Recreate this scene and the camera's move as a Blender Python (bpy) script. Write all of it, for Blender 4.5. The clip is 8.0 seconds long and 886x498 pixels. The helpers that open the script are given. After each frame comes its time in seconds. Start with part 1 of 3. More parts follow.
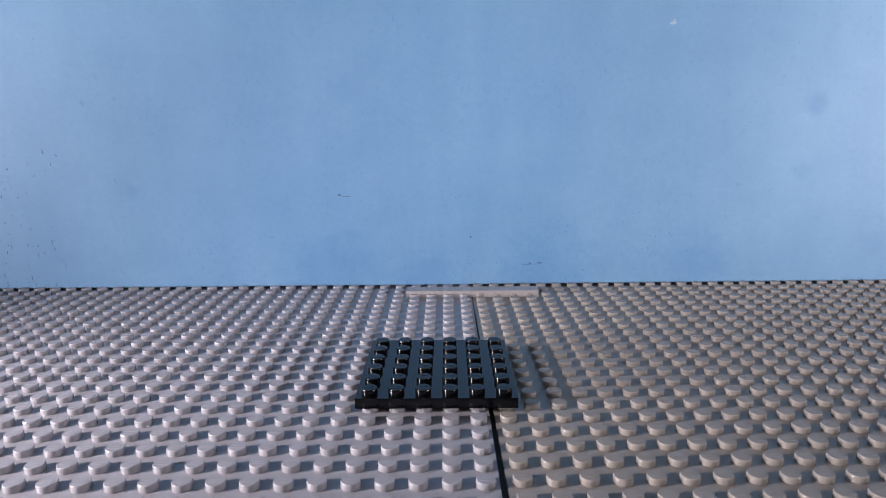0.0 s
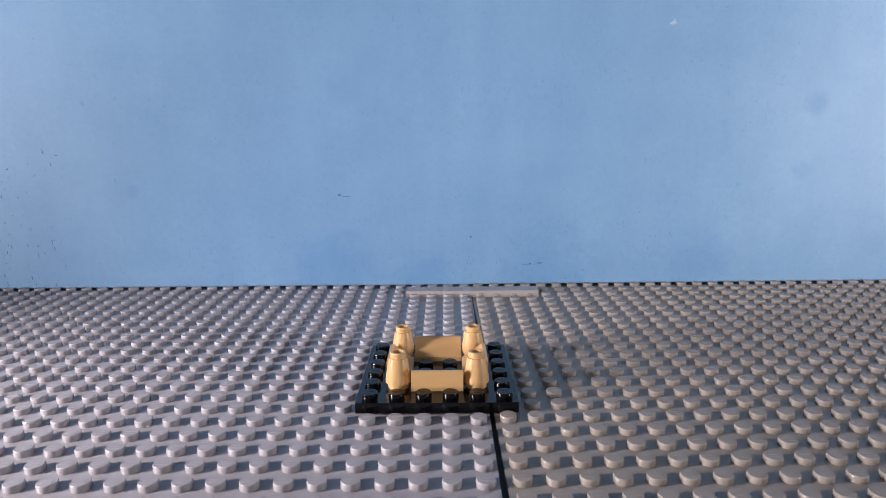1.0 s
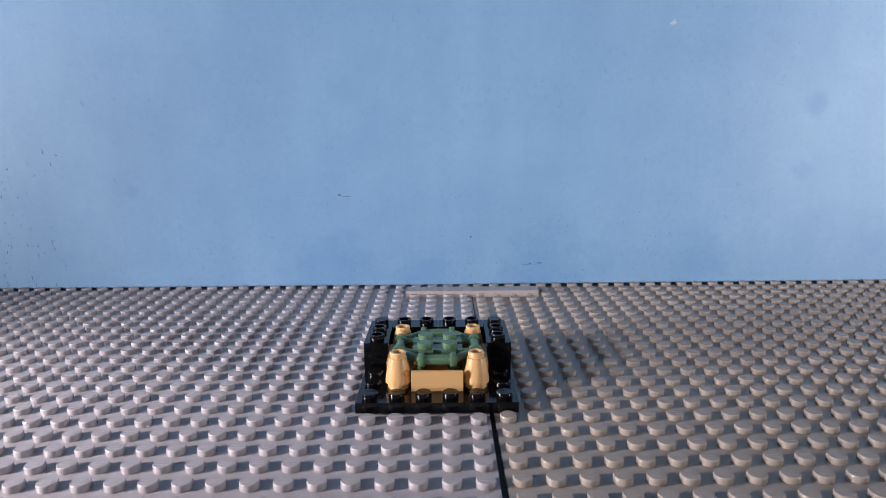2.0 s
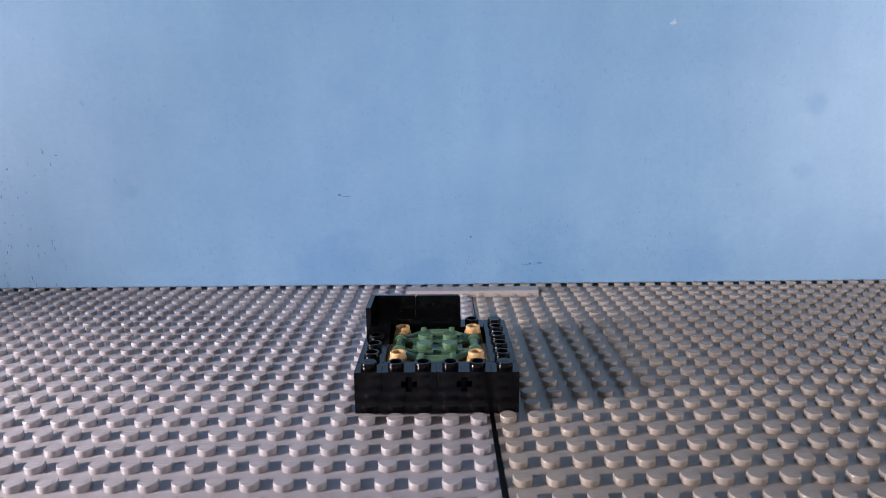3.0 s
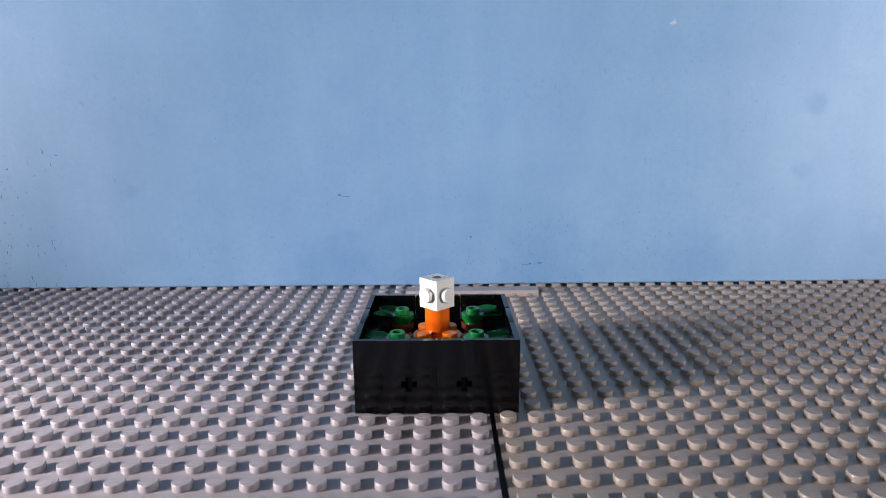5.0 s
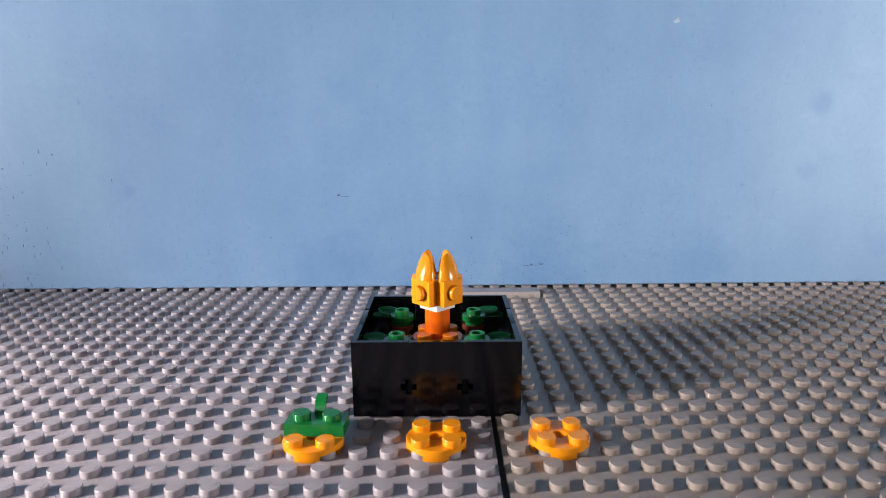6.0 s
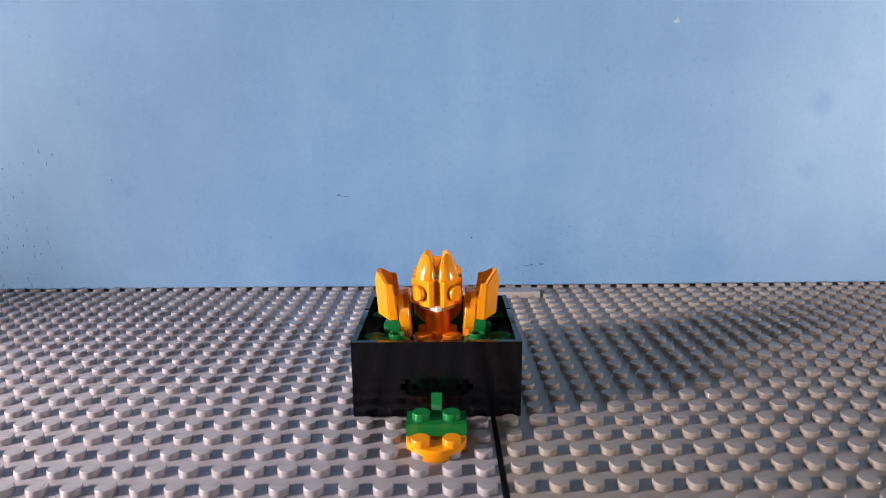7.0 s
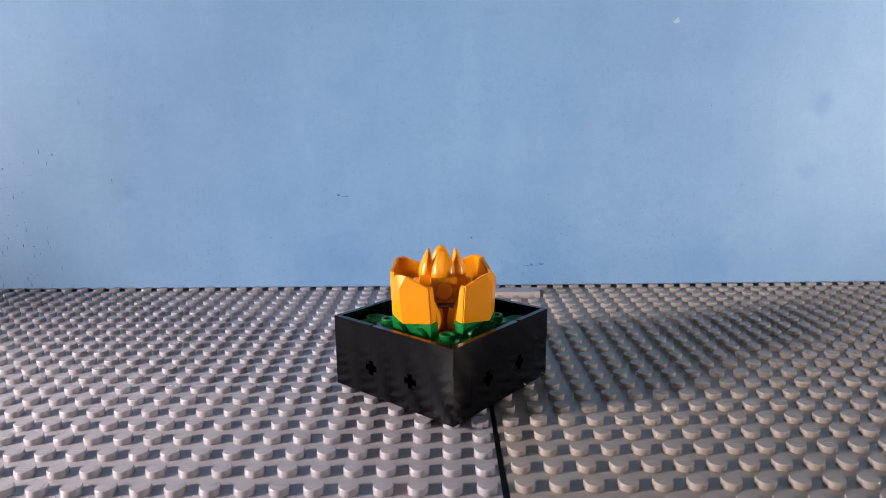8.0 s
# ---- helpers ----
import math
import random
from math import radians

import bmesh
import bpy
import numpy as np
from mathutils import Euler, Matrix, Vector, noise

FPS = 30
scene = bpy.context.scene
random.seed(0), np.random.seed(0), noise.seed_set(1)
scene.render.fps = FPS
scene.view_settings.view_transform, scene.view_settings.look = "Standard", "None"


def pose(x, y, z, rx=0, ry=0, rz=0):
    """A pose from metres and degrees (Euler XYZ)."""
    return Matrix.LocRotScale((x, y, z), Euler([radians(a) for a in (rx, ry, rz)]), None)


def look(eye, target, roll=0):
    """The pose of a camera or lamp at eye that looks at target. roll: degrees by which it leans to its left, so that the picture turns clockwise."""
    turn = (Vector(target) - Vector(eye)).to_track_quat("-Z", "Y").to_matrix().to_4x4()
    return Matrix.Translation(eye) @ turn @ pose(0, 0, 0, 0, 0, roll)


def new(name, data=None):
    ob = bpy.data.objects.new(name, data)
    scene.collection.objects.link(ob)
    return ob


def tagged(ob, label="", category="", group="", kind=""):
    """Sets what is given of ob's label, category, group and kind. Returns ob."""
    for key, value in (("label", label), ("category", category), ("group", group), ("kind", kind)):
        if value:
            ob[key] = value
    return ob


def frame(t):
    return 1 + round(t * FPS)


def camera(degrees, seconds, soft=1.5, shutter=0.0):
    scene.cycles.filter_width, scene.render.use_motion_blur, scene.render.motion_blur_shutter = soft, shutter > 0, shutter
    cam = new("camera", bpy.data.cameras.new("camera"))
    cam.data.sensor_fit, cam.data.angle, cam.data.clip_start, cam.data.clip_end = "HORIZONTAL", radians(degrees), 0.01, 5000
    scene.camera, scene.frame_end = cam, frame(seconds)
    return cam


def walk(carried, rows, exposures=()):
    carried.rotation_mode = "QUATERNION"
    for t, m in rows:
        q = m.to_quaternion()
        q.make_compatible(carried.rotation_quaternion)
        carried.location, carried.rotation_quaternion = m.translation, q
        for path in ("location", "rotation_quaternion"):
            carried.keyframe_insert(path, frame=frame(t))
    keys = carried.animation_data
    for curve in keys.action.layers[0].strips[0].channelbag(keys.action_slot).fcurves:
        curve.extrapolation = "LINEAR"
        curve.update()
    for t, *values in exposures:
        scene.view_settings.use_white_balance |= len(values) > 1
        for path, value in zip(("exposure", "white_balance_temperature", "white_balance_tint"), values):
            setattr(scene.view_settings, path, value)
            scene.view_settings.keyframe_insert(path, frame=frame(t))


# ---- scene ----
cam = camera(69.88, 8.0, 0.9)
cam.data.dof.use_dof, cam.data.dof.focus_distance, cam.data.dof.aperture_fstop = True, 0.22, 30
POSE_A = pose(0.02283, -0.16759, 0.08573, 78.178, 0.485, 0.124)
POSE_B = pose(0.02279, -0.16408, 0.08419, 78.396, 0.441, 0.163)
walk(cam, [(0.0, POSE_A), (5.8333, POSE_A), (5.8667, POSE_B), (8.0, POSE_B)],
     [(0.0, -0.06, 6100, 8), (0.0333, -0.06, 6100, 8), (0.0667, -0.03, 6350, 9), (1.7, -0.03, 6400, 9), (2.8, 0.04, 6500, 10), (5.8333, 0.04, 6550, 10), (5.8667, 0.06, 6720, 10), (8.0, 0.06, 6720, 10)])

# ---------------------------------------------------------------- light
world = bpy.data.worlds.new("room_air")
scene.world = world
world.use_nodes = True
world.node_tree.nodes["Background"].inputs[0].default_value = (0.55, 0.70, 1.0, 1)
world.node_tree.nodes["Background"].inputs[1].default_value = 0.25


def area_lamp(name, eye, target, sx, sy, watts, colour, spread=180):
    data = bpy.data.lights.new(name, "AREA")
    data.shape, data.size, data.size_y, data.energy, data.color = "RECTANGLE", sx, sy, watts, colour
    data.spread = radians(spread)
    ob = new(name, data)
    ob.matrix_world = look(eye, target)
    return ob


LAMP_KEY, BOARD_FILL, LAMP_RIGHT, AIM = (-0.335, -0.12, 0.127), (-0.82, -0.25, 0.085), (0.66, -0.24, 0.09), (-0.15, -0.10, 0.0)
AIM_LEFT, AIM_RIGHT = (0.18, 0.15, 0.46), (0.19, 0.15, 0.22)


def spot_lamp(name, eye, target, cone, radius, watts, colour):
    data = bpy.data.lights.new(name, "SPOT")
    data.spot_size, data.spot_blend, data.shadow_soft_size, data.energy, data.color = radians(cone), 1.0, radius, watts, colour
    ob = new(name, data)
    ob.matrix_world = look(eye, target)
    return ob


spot_lamp("lamp_light", LAMP_KEY, AIM, 104, 0.03, 9.8, (1.0, 0.90, 0.885))
# Low left lamp out of view, added only to brighten the painted board.
area_lamp("lamp_light", BOARD_FILL, AIM_LEFT, 0.10, 0.10, 2.8, (1.0, 0.93, 0.93), 76)
area_lamp("lamp_light", LAMP_RIGHT, AIM_RIGHT, 0.10, 0.10, 1.1, (1.0, 0.93, 0.91), 76)
# Soft fill from behind the camera; the window it stands in is made up.
area_lamp("window_light", (-0.3, -1.49, 1.05), (0.0, 0.1, 0.05), 0.9, 0.9, 2.0, (0.88, 0.92, 1.0))


# ---------------------------------------------------------------- materials
MM = 0.001


def node_material(name):
    m = bpy.data.materials.new(name)
    m.use_nodes = True
    return m, m.node_tree.nodes, m.node_tree.links, m.node_tree.nodes["Principled BSDF"]


def plastic(name, colour, rough=0.22, spread=0.06, wear=0.06, transmission=0.0, ior=1.53, skin=0.05, dust=0.0):
    """Moulded plastic: faint mottling, fingerprints in the gloss and a very fine skin."""
    m, n, l, b = node_material(name)
    geo = n.new("ShaderNodeTexCoord")
    big = n.new("ShaderNodeTexNoise")
    big.inputs["Scale"].default_value, big.inputs["Detail"].default_value = 160, 4
    fine = n.new("ShaderNodeTexNoise")
    fine.inputs["Scale"].default_value, fine.inputs["Detail"].default_value = 1800, 3
    l.new(geo.outputs["Object"], big.inputs["Vector"])
    l.new(geo.outputs["Object"], fine.inputs["Vector"])
    info = n.new("ShaderNodeObjectInfo")
    add = n.new("ShaderNodeMath")
    add.operation = "ADD"
    l.new(big.outputs["Fac"], add.inputs[0])
    half = n.new("ShaderNodeMath")
    half.operation = "MULTIPLY"
    half.inputs[1].default_value = 0.5
    l.new(info.outputs["Random"], half.inputs[0])
    l.new(half.outputs[0], add.inputs[1])
    ramp = n.new("ShaderNodeMapRange")
    ramp.inputs["From Min"].default_value, ramp.inputs["From Max"].default_value = 0.3, 1.2
    ramp.inputs["To Min"].default_value, ramp.inputs["To Max"].default_value = 1 - spread, 1 + spread
    l.new(add.outputs[0], ramp.inputs["Value"])
    mix = n.new("ShaderNodeMix")
    mix.data_type, mix.blend_type = "RGBA", "MULTIPLY"
    mix.inputs["Factor"].default_value = 1
    mix.inputs[6].default_value = (*colour, 1)
    l.new(ramp.outputs["Result"], mix.inputs[7])
    tint = mix.outputs[2]
    if dust:
        specks = n.new("ShaderNodeTexNoise")
        specks.inputs["Scale"].default_value, specks.inputs["Detail"].default_value = 1500, 1
        l.new(geo.outputs["Object"], specks.inputs["Vector"])
        cut = n.new("ShaderNodeMapRange")
        cut.inputs["From Min"].default_value, cut.inputs["From Max"].default_value = 0.745, 0.83
        cut.inputs["To Min"].default_value, cut.inputs["To Max"].default_value = 0.0, dust
        l.new(specks.outputs["Fac"], cut.inputs["Value"])
        dusty = n.new("ShaderNodeMix")
        dusty.data_type = "RGBA"
        l.new(cut.outputs["Result"], dusty.inputs["Factor"])
        l.new(tint, dusty.inputs[6])
        dusty.inputs[7].default_value = (0.4, 0.4, 0.4, 1)
        tint = dusty.outputs[2]
    l.new(tint, b.inputs["Base Color"])
    r = n.new("ShaderNodeMapRange")
    r.inputs["From Min"].default_value, r.inputs["From Max"].default_value = 0.35, 0.7
    r.inputs["To Min"].default_value, r.inputs["To Max"].default_value = rough, rough + wear
    l.new(fine.outputs["Fac"], r.inputs["Value"])
    l.new(r.outputs["Result"], b.inputs["Roughness"])
    bump = n.new("ShaderNodeBump")
    bump.inputs["Strength"].default_value, bump.inputs["Distance"].default_value = skin, 0.00002
    l.new(fine.outputs["Fac"], bump.inputs["Height"])
    l.new(bump.outputs["Normal"], b.inputs["Normal"])
    b.inputs["IOR"].default_value = ior
    b.inputs["Transmission Weight"].default_value = transmission
    return m


BLACK = plastic("black_plastic", (0.0020, 0.0020, 0.0028), 0.10, 0.1, 0.07, ior=1.44, dust=0.16)
TAN = plastic("tan_plastic", (0.60, 0.365, 0.165), 0.28)
SAND_GREEN = plastic("sand_green_plastic", (0.078, 0.150, 0.088), 0.14)
ORANGE_CLEAR = plastic("amber_plastic", (0.85, 0.30, 0.01), 0.15, transmission=0.35)
BROWN = plastic("reddish_brown_plastic", (0.13, 0.030, 0.015), 0.2)
GREEN = plastic("bright_green_plastic", (0.005, 0.16, 0.035), 0.16)
LEAF_GREEN = plastic("leaf_green_plastic", (0.007, 0.21, 0.055), 0.3, ior=1.36)
AMBER = plastic("golden_orange_plastic", (0.85, 0.30, 0.008), 0.2)
ORANGE = plastic("orange_plastic", (0.78, 0.13, 0.006), 0.2)
WHITE = plastic("white_plastic", (0.75, 0.75, 0.73), 0.25)
GREY_COOL = plastic("cool_grey_plastic", (0.338, 0.314, 0.338), 0.18, 0.03, 0.06, ior=1.34, skin=0.02)
GREY_WARM = plastic("aged_grey_plastic", (0.308, 0.268, 0.244), 0.18, 0.04, 0.06, ior=1.34, skin=0.02)
GREY_TILE = plastic("pale_grey_plastic", (0.34, 0.305, 0.305), 0.28)
PLASTER = plastic("room_plaster", (0.42, 0.41, 0.40), 0.8, 0.05)
TABLE = plastic("table_wood", (0.22, 0.14, 0.08), 0.4, 0.2)
# Near black so that the gap between the baseplates is shaded by colour.
SEAM_SHADE = plastic("seam_shade_black", (0.012, 0.011, 0.010), 0.7, 0.2)
DEEP_AMBER = plastic("deep_amber_plastic", (0.83, 0.215, 0.007), 0.2)
LAMP_GREY = plastic("lamp_enamel", (0.2, 0.2, 0.2), 0.35)


def blue_board():
    """Hand-painted board: brushed patches, weave, specks where the paint missed, streaks and shade coloured in along
    the foot.
    """
    m, n, l, b = node_material("blue_painted_board")
    tc = n.new("ShaderNodeTexCoord")

    def noise_at(scale, detail, stretch=(1, 1, 1), rough=0.5):
        mp = n.new("ShaderNodeMapping")
        mp.inputs["Scale"].default_value = stretch
        t = n.new("ShaderNodeTexNoise")
        t.inputs["Scale"].default_value, t.inputs["Detail"].default_value = scale, detail
        t.inputs["Roughness"].default_value = rough
        l.new(tc.outputs["Object"], mp.inputs["Vector"])
        l.new(mp.outputs["Vector"], t.inputs["Vector"])
        return t.outputs["Fac"]

    def ramp(value, a, b_, c0, c1):
        r = n.new("ShaderNodeValToRGB")
        r.color_ramp.elements[0].position, r.color_ramp.elements[1].position = a, b_
        r.color_ramp.elements[0].color, r.color_ramp.elements[1].color = (*c0, 1), (*c1, 1)
        l.new(value, r.inputs["Fac"])
        return r.outputs["Color"]

    def mix(fac, a, c, mode="MIX"):
        x = n.new("ShaderNodeMix")
        x.data_type, x.blend_type = "RGBA", mode
        if isinstance(fac, float):
            x.inputs["Factor"].default_value = fac
        else:
            l.new(fac, x.inputs["Factor"])
        l.new(a, x.inputs[6])
        l.new(c, x.inputs[7])
        return x.outputs[2]

    base = ramp(noise_at(9, 4), 0.3, 0.7, (0.162, 0.304, 0.505), (0.196, 0.345, 0.545))
    streak = ramp(noise_at(60, 5, (1, 1, 0.12)), 0.3, 0.75, (0.965, 0.972, 0.98), (1.02, 1.02, 1.015))
    brush = ramp(noise_at(420, 4, (0.7, 1, 0.8), 0.65), 0.25, 0.75, (0.955, 0.962, 0.972), (1.03, 1.03, 1.02))
    cloud = ramp(noise_at(17, 5, (1, 1, 0.45), 0.6), 0.35, 0.65, (0.945, 0.96, 0.985), (1.03, 1.02, 1.005))
    weave = ramp(noise_at(1300, 2, (0.6, 1, 0.8)), 0.35, 0.7, (0.972, 0.978, 0.984), (1.015, 1.015, 1.01))
    cluster = ramp(noise_at(26, 3), 0.42, 0.62, (0, 0, 0), (1, 1, 1))
    dashes = ramp(noise_at(620, 2, (1, 1, 0.4)), 0.30, 0.40, (0.84, 0.90, 0.94), (1, 1, 1))
    ticks = ramp(noise_at(520, 2, (0.45, 1, 1)), 0.29, 0.38, (0.87, 0.92, 0.955), (1, 1, 1))
    patch = ramp(noise_at(38, 6, rough=0.65), 0.30, 0.62, (0.91, 0.94, 0.965), (1.0, 1.0, 1.0))
    speck = ramp(noise_at(300, 2, (1, 1, 0.55)), 0.22, 0.28, (0.72, 0.80, 0.88), (1, 1, 1))
    col = mix(1.0, mix(1.0, base, streak, "MULTIPLY"), brush, "MULTIPLY")
    col = mix(1.0, mix(1.0, col, cloud, "MULTIPLY"), weave, "MULTIPLY")
    col = mix(1.0, mix(1.0, col, patch, "MULTIPLY"), speck, "MULTIPLY")
    col = mix(cluster, col, mix(1.0, mix(1.0, col, dashes, "MULTIPLY"), ticks, "MULTIPLY"))
    warp = n.new("ShaderNodeTexNoise")
    warp.inputs["Scale"].default_value = 120
    l.new(tc.outputs["Object"], warp.inputs["Vector"])
    # Bluish blots: paint stains higher up; wide ones at the foot colour in shade.
    for x, z, r, depth in ((0.2044, 0.0905, 0.0075, 0.86), (0.200, 0.058, 0.006, 0.94), (-0.0275, 0.0973, 0.010, 0.97), (-0.1325, 0.0508, 0.004, 0.93),
                           (-0.035, 0.004, 0.030, 0.90), (0.075, 0.003, 0.034, 0.89), (0.012, 0.0, 0.022, 0.90), (0.1534, 0.012, 0.020, 0.90), (0.24, 0.02, 0.008, 0.95)):
        add = n.new("ShaderNodeVectorMath")
        add.operation = "MULTIPLY_ADD"
        l.new(warp.outputs["Color"], add.inputs[0])
        add.inputs[1].default_value = (r, 0, r)
        l.new(tc.outputs["Object"], add.inputs[2])
        far = n.new("ShaderNodeVectorMath")
        far.operation = "DISTANCE"
        far.inputs[1].default_value = (x + r / 2, 0, z + r / 2)
        l.new(add.outputs[0], far.inputs[0])
        fade = n.new("ShaderNodeMapRange")
        fade.interpolation_type = "SMOOTHSTEP"
        fade.inputs["From Min"].default_value, fade.inputs["From Max"].default_value = r * 0.3, r * 1.1
        fade.inputs["To Min"].default_value, fade.inputs["To Max"].default_value = depth, 1.0
        l.new(far.outputs["Value"], fade.inputs["Value"])
        tone = n.new("ShaderNodeCombineColor")
        for channel, power in (("Red", 1.7), ("Green", 1.0), ("Blue", 0.45)):
            bend = n.new("ShaderNodeMath")
            bend.operation = "POWER"
            bend.inputs[1].default_value = power
            l.new(fade.outputs["Result"], bend.inputs[0])
            l.new(bend.outputs[0], tone.inputs[channel])
        col = mix(1.0, col, tone.outputs["Color"], "MULTIPLY")
    l.new(col, b.inputs["Base Color"])
    b.inputs["Roughness"].default_value = 0.55
    bump = n.new("ShaderNodeBump")
    bump.inputs["Strength"].default_value, bump.inputs["Distance"].default_value = 0.25, 0.00006
    l.new(noise_at(1300, 2, (1, 1, 0.4)), bump.inputs["Height"])
    rough = n.new("ShaderNodeBump")
    rough.inputs["Strength"].default_value, rough.inputs["Distance"].default_value = 0.3, 0.00015
    l.new(noise_at(500, 5), rough.inputs["Height"])
    l.new(bump.outputs["Normal"], rough.inputs["Normal"])
    l.new(rough.outputs["Normal"], b.inputs["Normal"])
    return m


BLUE = blue_board()

# ---------------------------------------------------------------- mesh helpers (millimetres)


def smooth_by_angle(mesh, angle=35):
    for p in mesh.polygons:
        p.use_smooth = True
    mesh.set_sharp_from_angle(angle=radians(angle))


def to_mesh(name, bm, material, angle=35):
    bmesh.ops.recalc_face_normals(bm, faces=bm.faces)
    for v in bm.verts:
        v.co *= MM
    me = bpy.data.meshes.new(name)
    bm.to_mesh(me)
    bm.free()
    me.materials.append(material)
    smooth_by_angle(me, angle)
    return me


def part(name, bm, material, parent, label="", at=None):
    """One mesh object under a thing or a part; bm may be a bmesh or a ready mesh."""
    me = bm if isinstance(bm, bpy.types.Mesh) else to_mesh(name, bm, material)
    ob = new(name, me)
    ob.parent = parent
    if at:
        ob.location = [c * MM for c in at]
    if label:
        tagged(ob, label)
    return ob


def round_edges(bm, width, segments=1, angle=30):
    edges = [e for e in bm.edges if len(e.link_faces) == 2 and e.calc_face_angle(0) > radians(angle)]
    bmesh.ops.bevel(bm, geom=edges, offset=width, segments=segments, affect="EDGES", clamp_overlap=True)
    return bm


def cells(xs, ys, zs, solid, bevel=0.18):
    """A block made of grid cells; solid(i, j, k) says which are filled."""
    bm, seen = bmesh.new(), {}

    def v(i, j, k):
        if (i, j, k) not in seen:
            seen[i, j, k] = bm.verts.new((xs[i], ys[j], zs[k]))
        return seen[i, j, k]

    nx, ny, nz = len(xs) - 1, len(ys) - 1, len(zs) - 1

    def full(i, j, k):
        return 0 <= i < nx and 0 <= j < ny and 0 <= k < nz and solid(i, j, k)

    for i in range(nx):
        for j in range(ny):
            for k in range(nz):
                if not full(i, j, k):
                    continue
                for d, corner in (((-1, 0, 0), ((0, 0, 0), (0, 0, 1), (0, 1, 1), (0, 1, 0))), ((1, 0, 0), ((1, 0, 0), (1, 1, 0), (1, 1, 1), (1, 0, 1))),
                                  ((0, -1, 0), ((0, 0, 0), (1, 0, 0), (1, 0, 1), (0, 0, 1))), ((0, 1, 0), ((0, 1, 0), (0, 1, 1), (1, 1, 1), (1, 1, 0))),
                                  ((0, 0, -1), ((0, 0, 0), (0, 1, 0), (1, 1, 0), (1, 0, 0))), ((0, 0, 1), ((0, 0, 1), (1, 0, 1), (1, 1, 1), (0, 1, 1)))):
                    if not full(i + d[0], j + d[1], k + d[2]):
                        bm.faces.new([v(i + a, j + b, k + c) for a, b, c in corner])
    if bevel:
        round_edges(bm, bevel, 2)
    return bm


def block(x0, x1, y0, y1, z0, z1, bevel=0.18):
    return cells((x0, x1), (y0, y1), (z0, z1), lambda i, j, k: True, bevel)


def lathe(profile, n=32, close=True, reach=None):
    """Turn a profile of (radius, z); reach(angle, index) may scale the radius."""
    bm, rings = bmesh.new(), []
    for index, (r, z) in enumerate(profile):
        if r < 1e-6:
            rings.append([bm.verts.new((0, 0, z))])
            continue
        ring = []
        for s in range(n):
            a = 2 * math.pi * s / n
            q = r * (reach(a, index) if reach else 1)
            ring.append(bm.verts.new((q * math.cos(a), q * math.sin(a), z)))
        rings.append(ring)
    for a, b in zip(rings, rings[1:] + ([rings[0]] if close else [])):
        if len(a) == 1 and len(b) == 1:
            continue
        for s in range(n):
            t = (s + 1) % n
            if len(a) == 1:
                bm.faces.new((a[0], b[s], b[t]))
            elif len(b) == 1:
                bm.faces.new((a[s], a[t], b[0]))
            else:
                bm.faces.new((a[s], a[t], b[t], b[s]))
    return bm


def solid_stud(n=28):
    return lathe([(0, 0), (2.42, 0), (2.42, 1.42), (2.37, 1.64), (2.22, 1.8), (0, 1.8)], n, False)


def marked_stud(n=28):
    """Stud with a low raised mark on its top."""
    bars = [moved(block(-1.3, 1.3, -0.32, 0.32, 1.7, 1.84, 0.04), shift(0, y, 0)) for y in (-0.55, 0.55)]
    return joined([solid_stud(n)] + bars)


def hollow_stud(n=28, inner=1.65):
    return lathe([(0, 0.05), (2.42, 0), (2.42, 1.5), (2.38, 1.66), (2.26, 1.8), (inner + 0.12, 1.8), (inner, 1.68), (inner, 0.1), (0, 0.1)], n, False)


def joined(bms):
    out = bmesh.new()
    for b in bms:
        me = bpy.data.meshes.new("piece")
        b.to_mesh(me)
        b.free()
        out.from_mesh(me)
        bpy.data.meshes.remove(me)
    return out


def moved(bm, m):
    bmesh.ops.transform(bm, matrix=m, verts=bm.verts)
    return bm


def shift(x, y, z):
    return Matrix.Translation((x, y, z))


def rod(a, b, r, n=14):
    """A round bar from a to b with softened ends."""
    a, b = Vector(a), Vector(b)
    h = (b - a).length
    bm = lathe([(0, 0), (r * 0.85, 0), (r, r * 0.12), (r, h - r * 0.12), (r * 0.85, h), (0, h)], n, False)
    return moved(bm, Matrix.Translation(a) @ (b - a).to_track_quat("Z", "Y").to_matrix().to_4x4())


def thing(name, label, category, group=""):
    return tagged(new(name), label, category, group)


STUD = {}


def stud(parent, material, x, y, z, hollow=False, turn=None):
    key = (material.name, hollow)
    if key not in STUD:
        STUD[key] = to_mesh("stud", hollow_stud() if hollow else marked_stud(), material)
    ob = part("stud", STUD[key], material, parent, at=(x, y, z))
    if turn:
        ob.rotation_euler = [radians(a) for a in turn]
    return ob


# ---------------------------------------------------------------- the setting
LIFT = 0.8


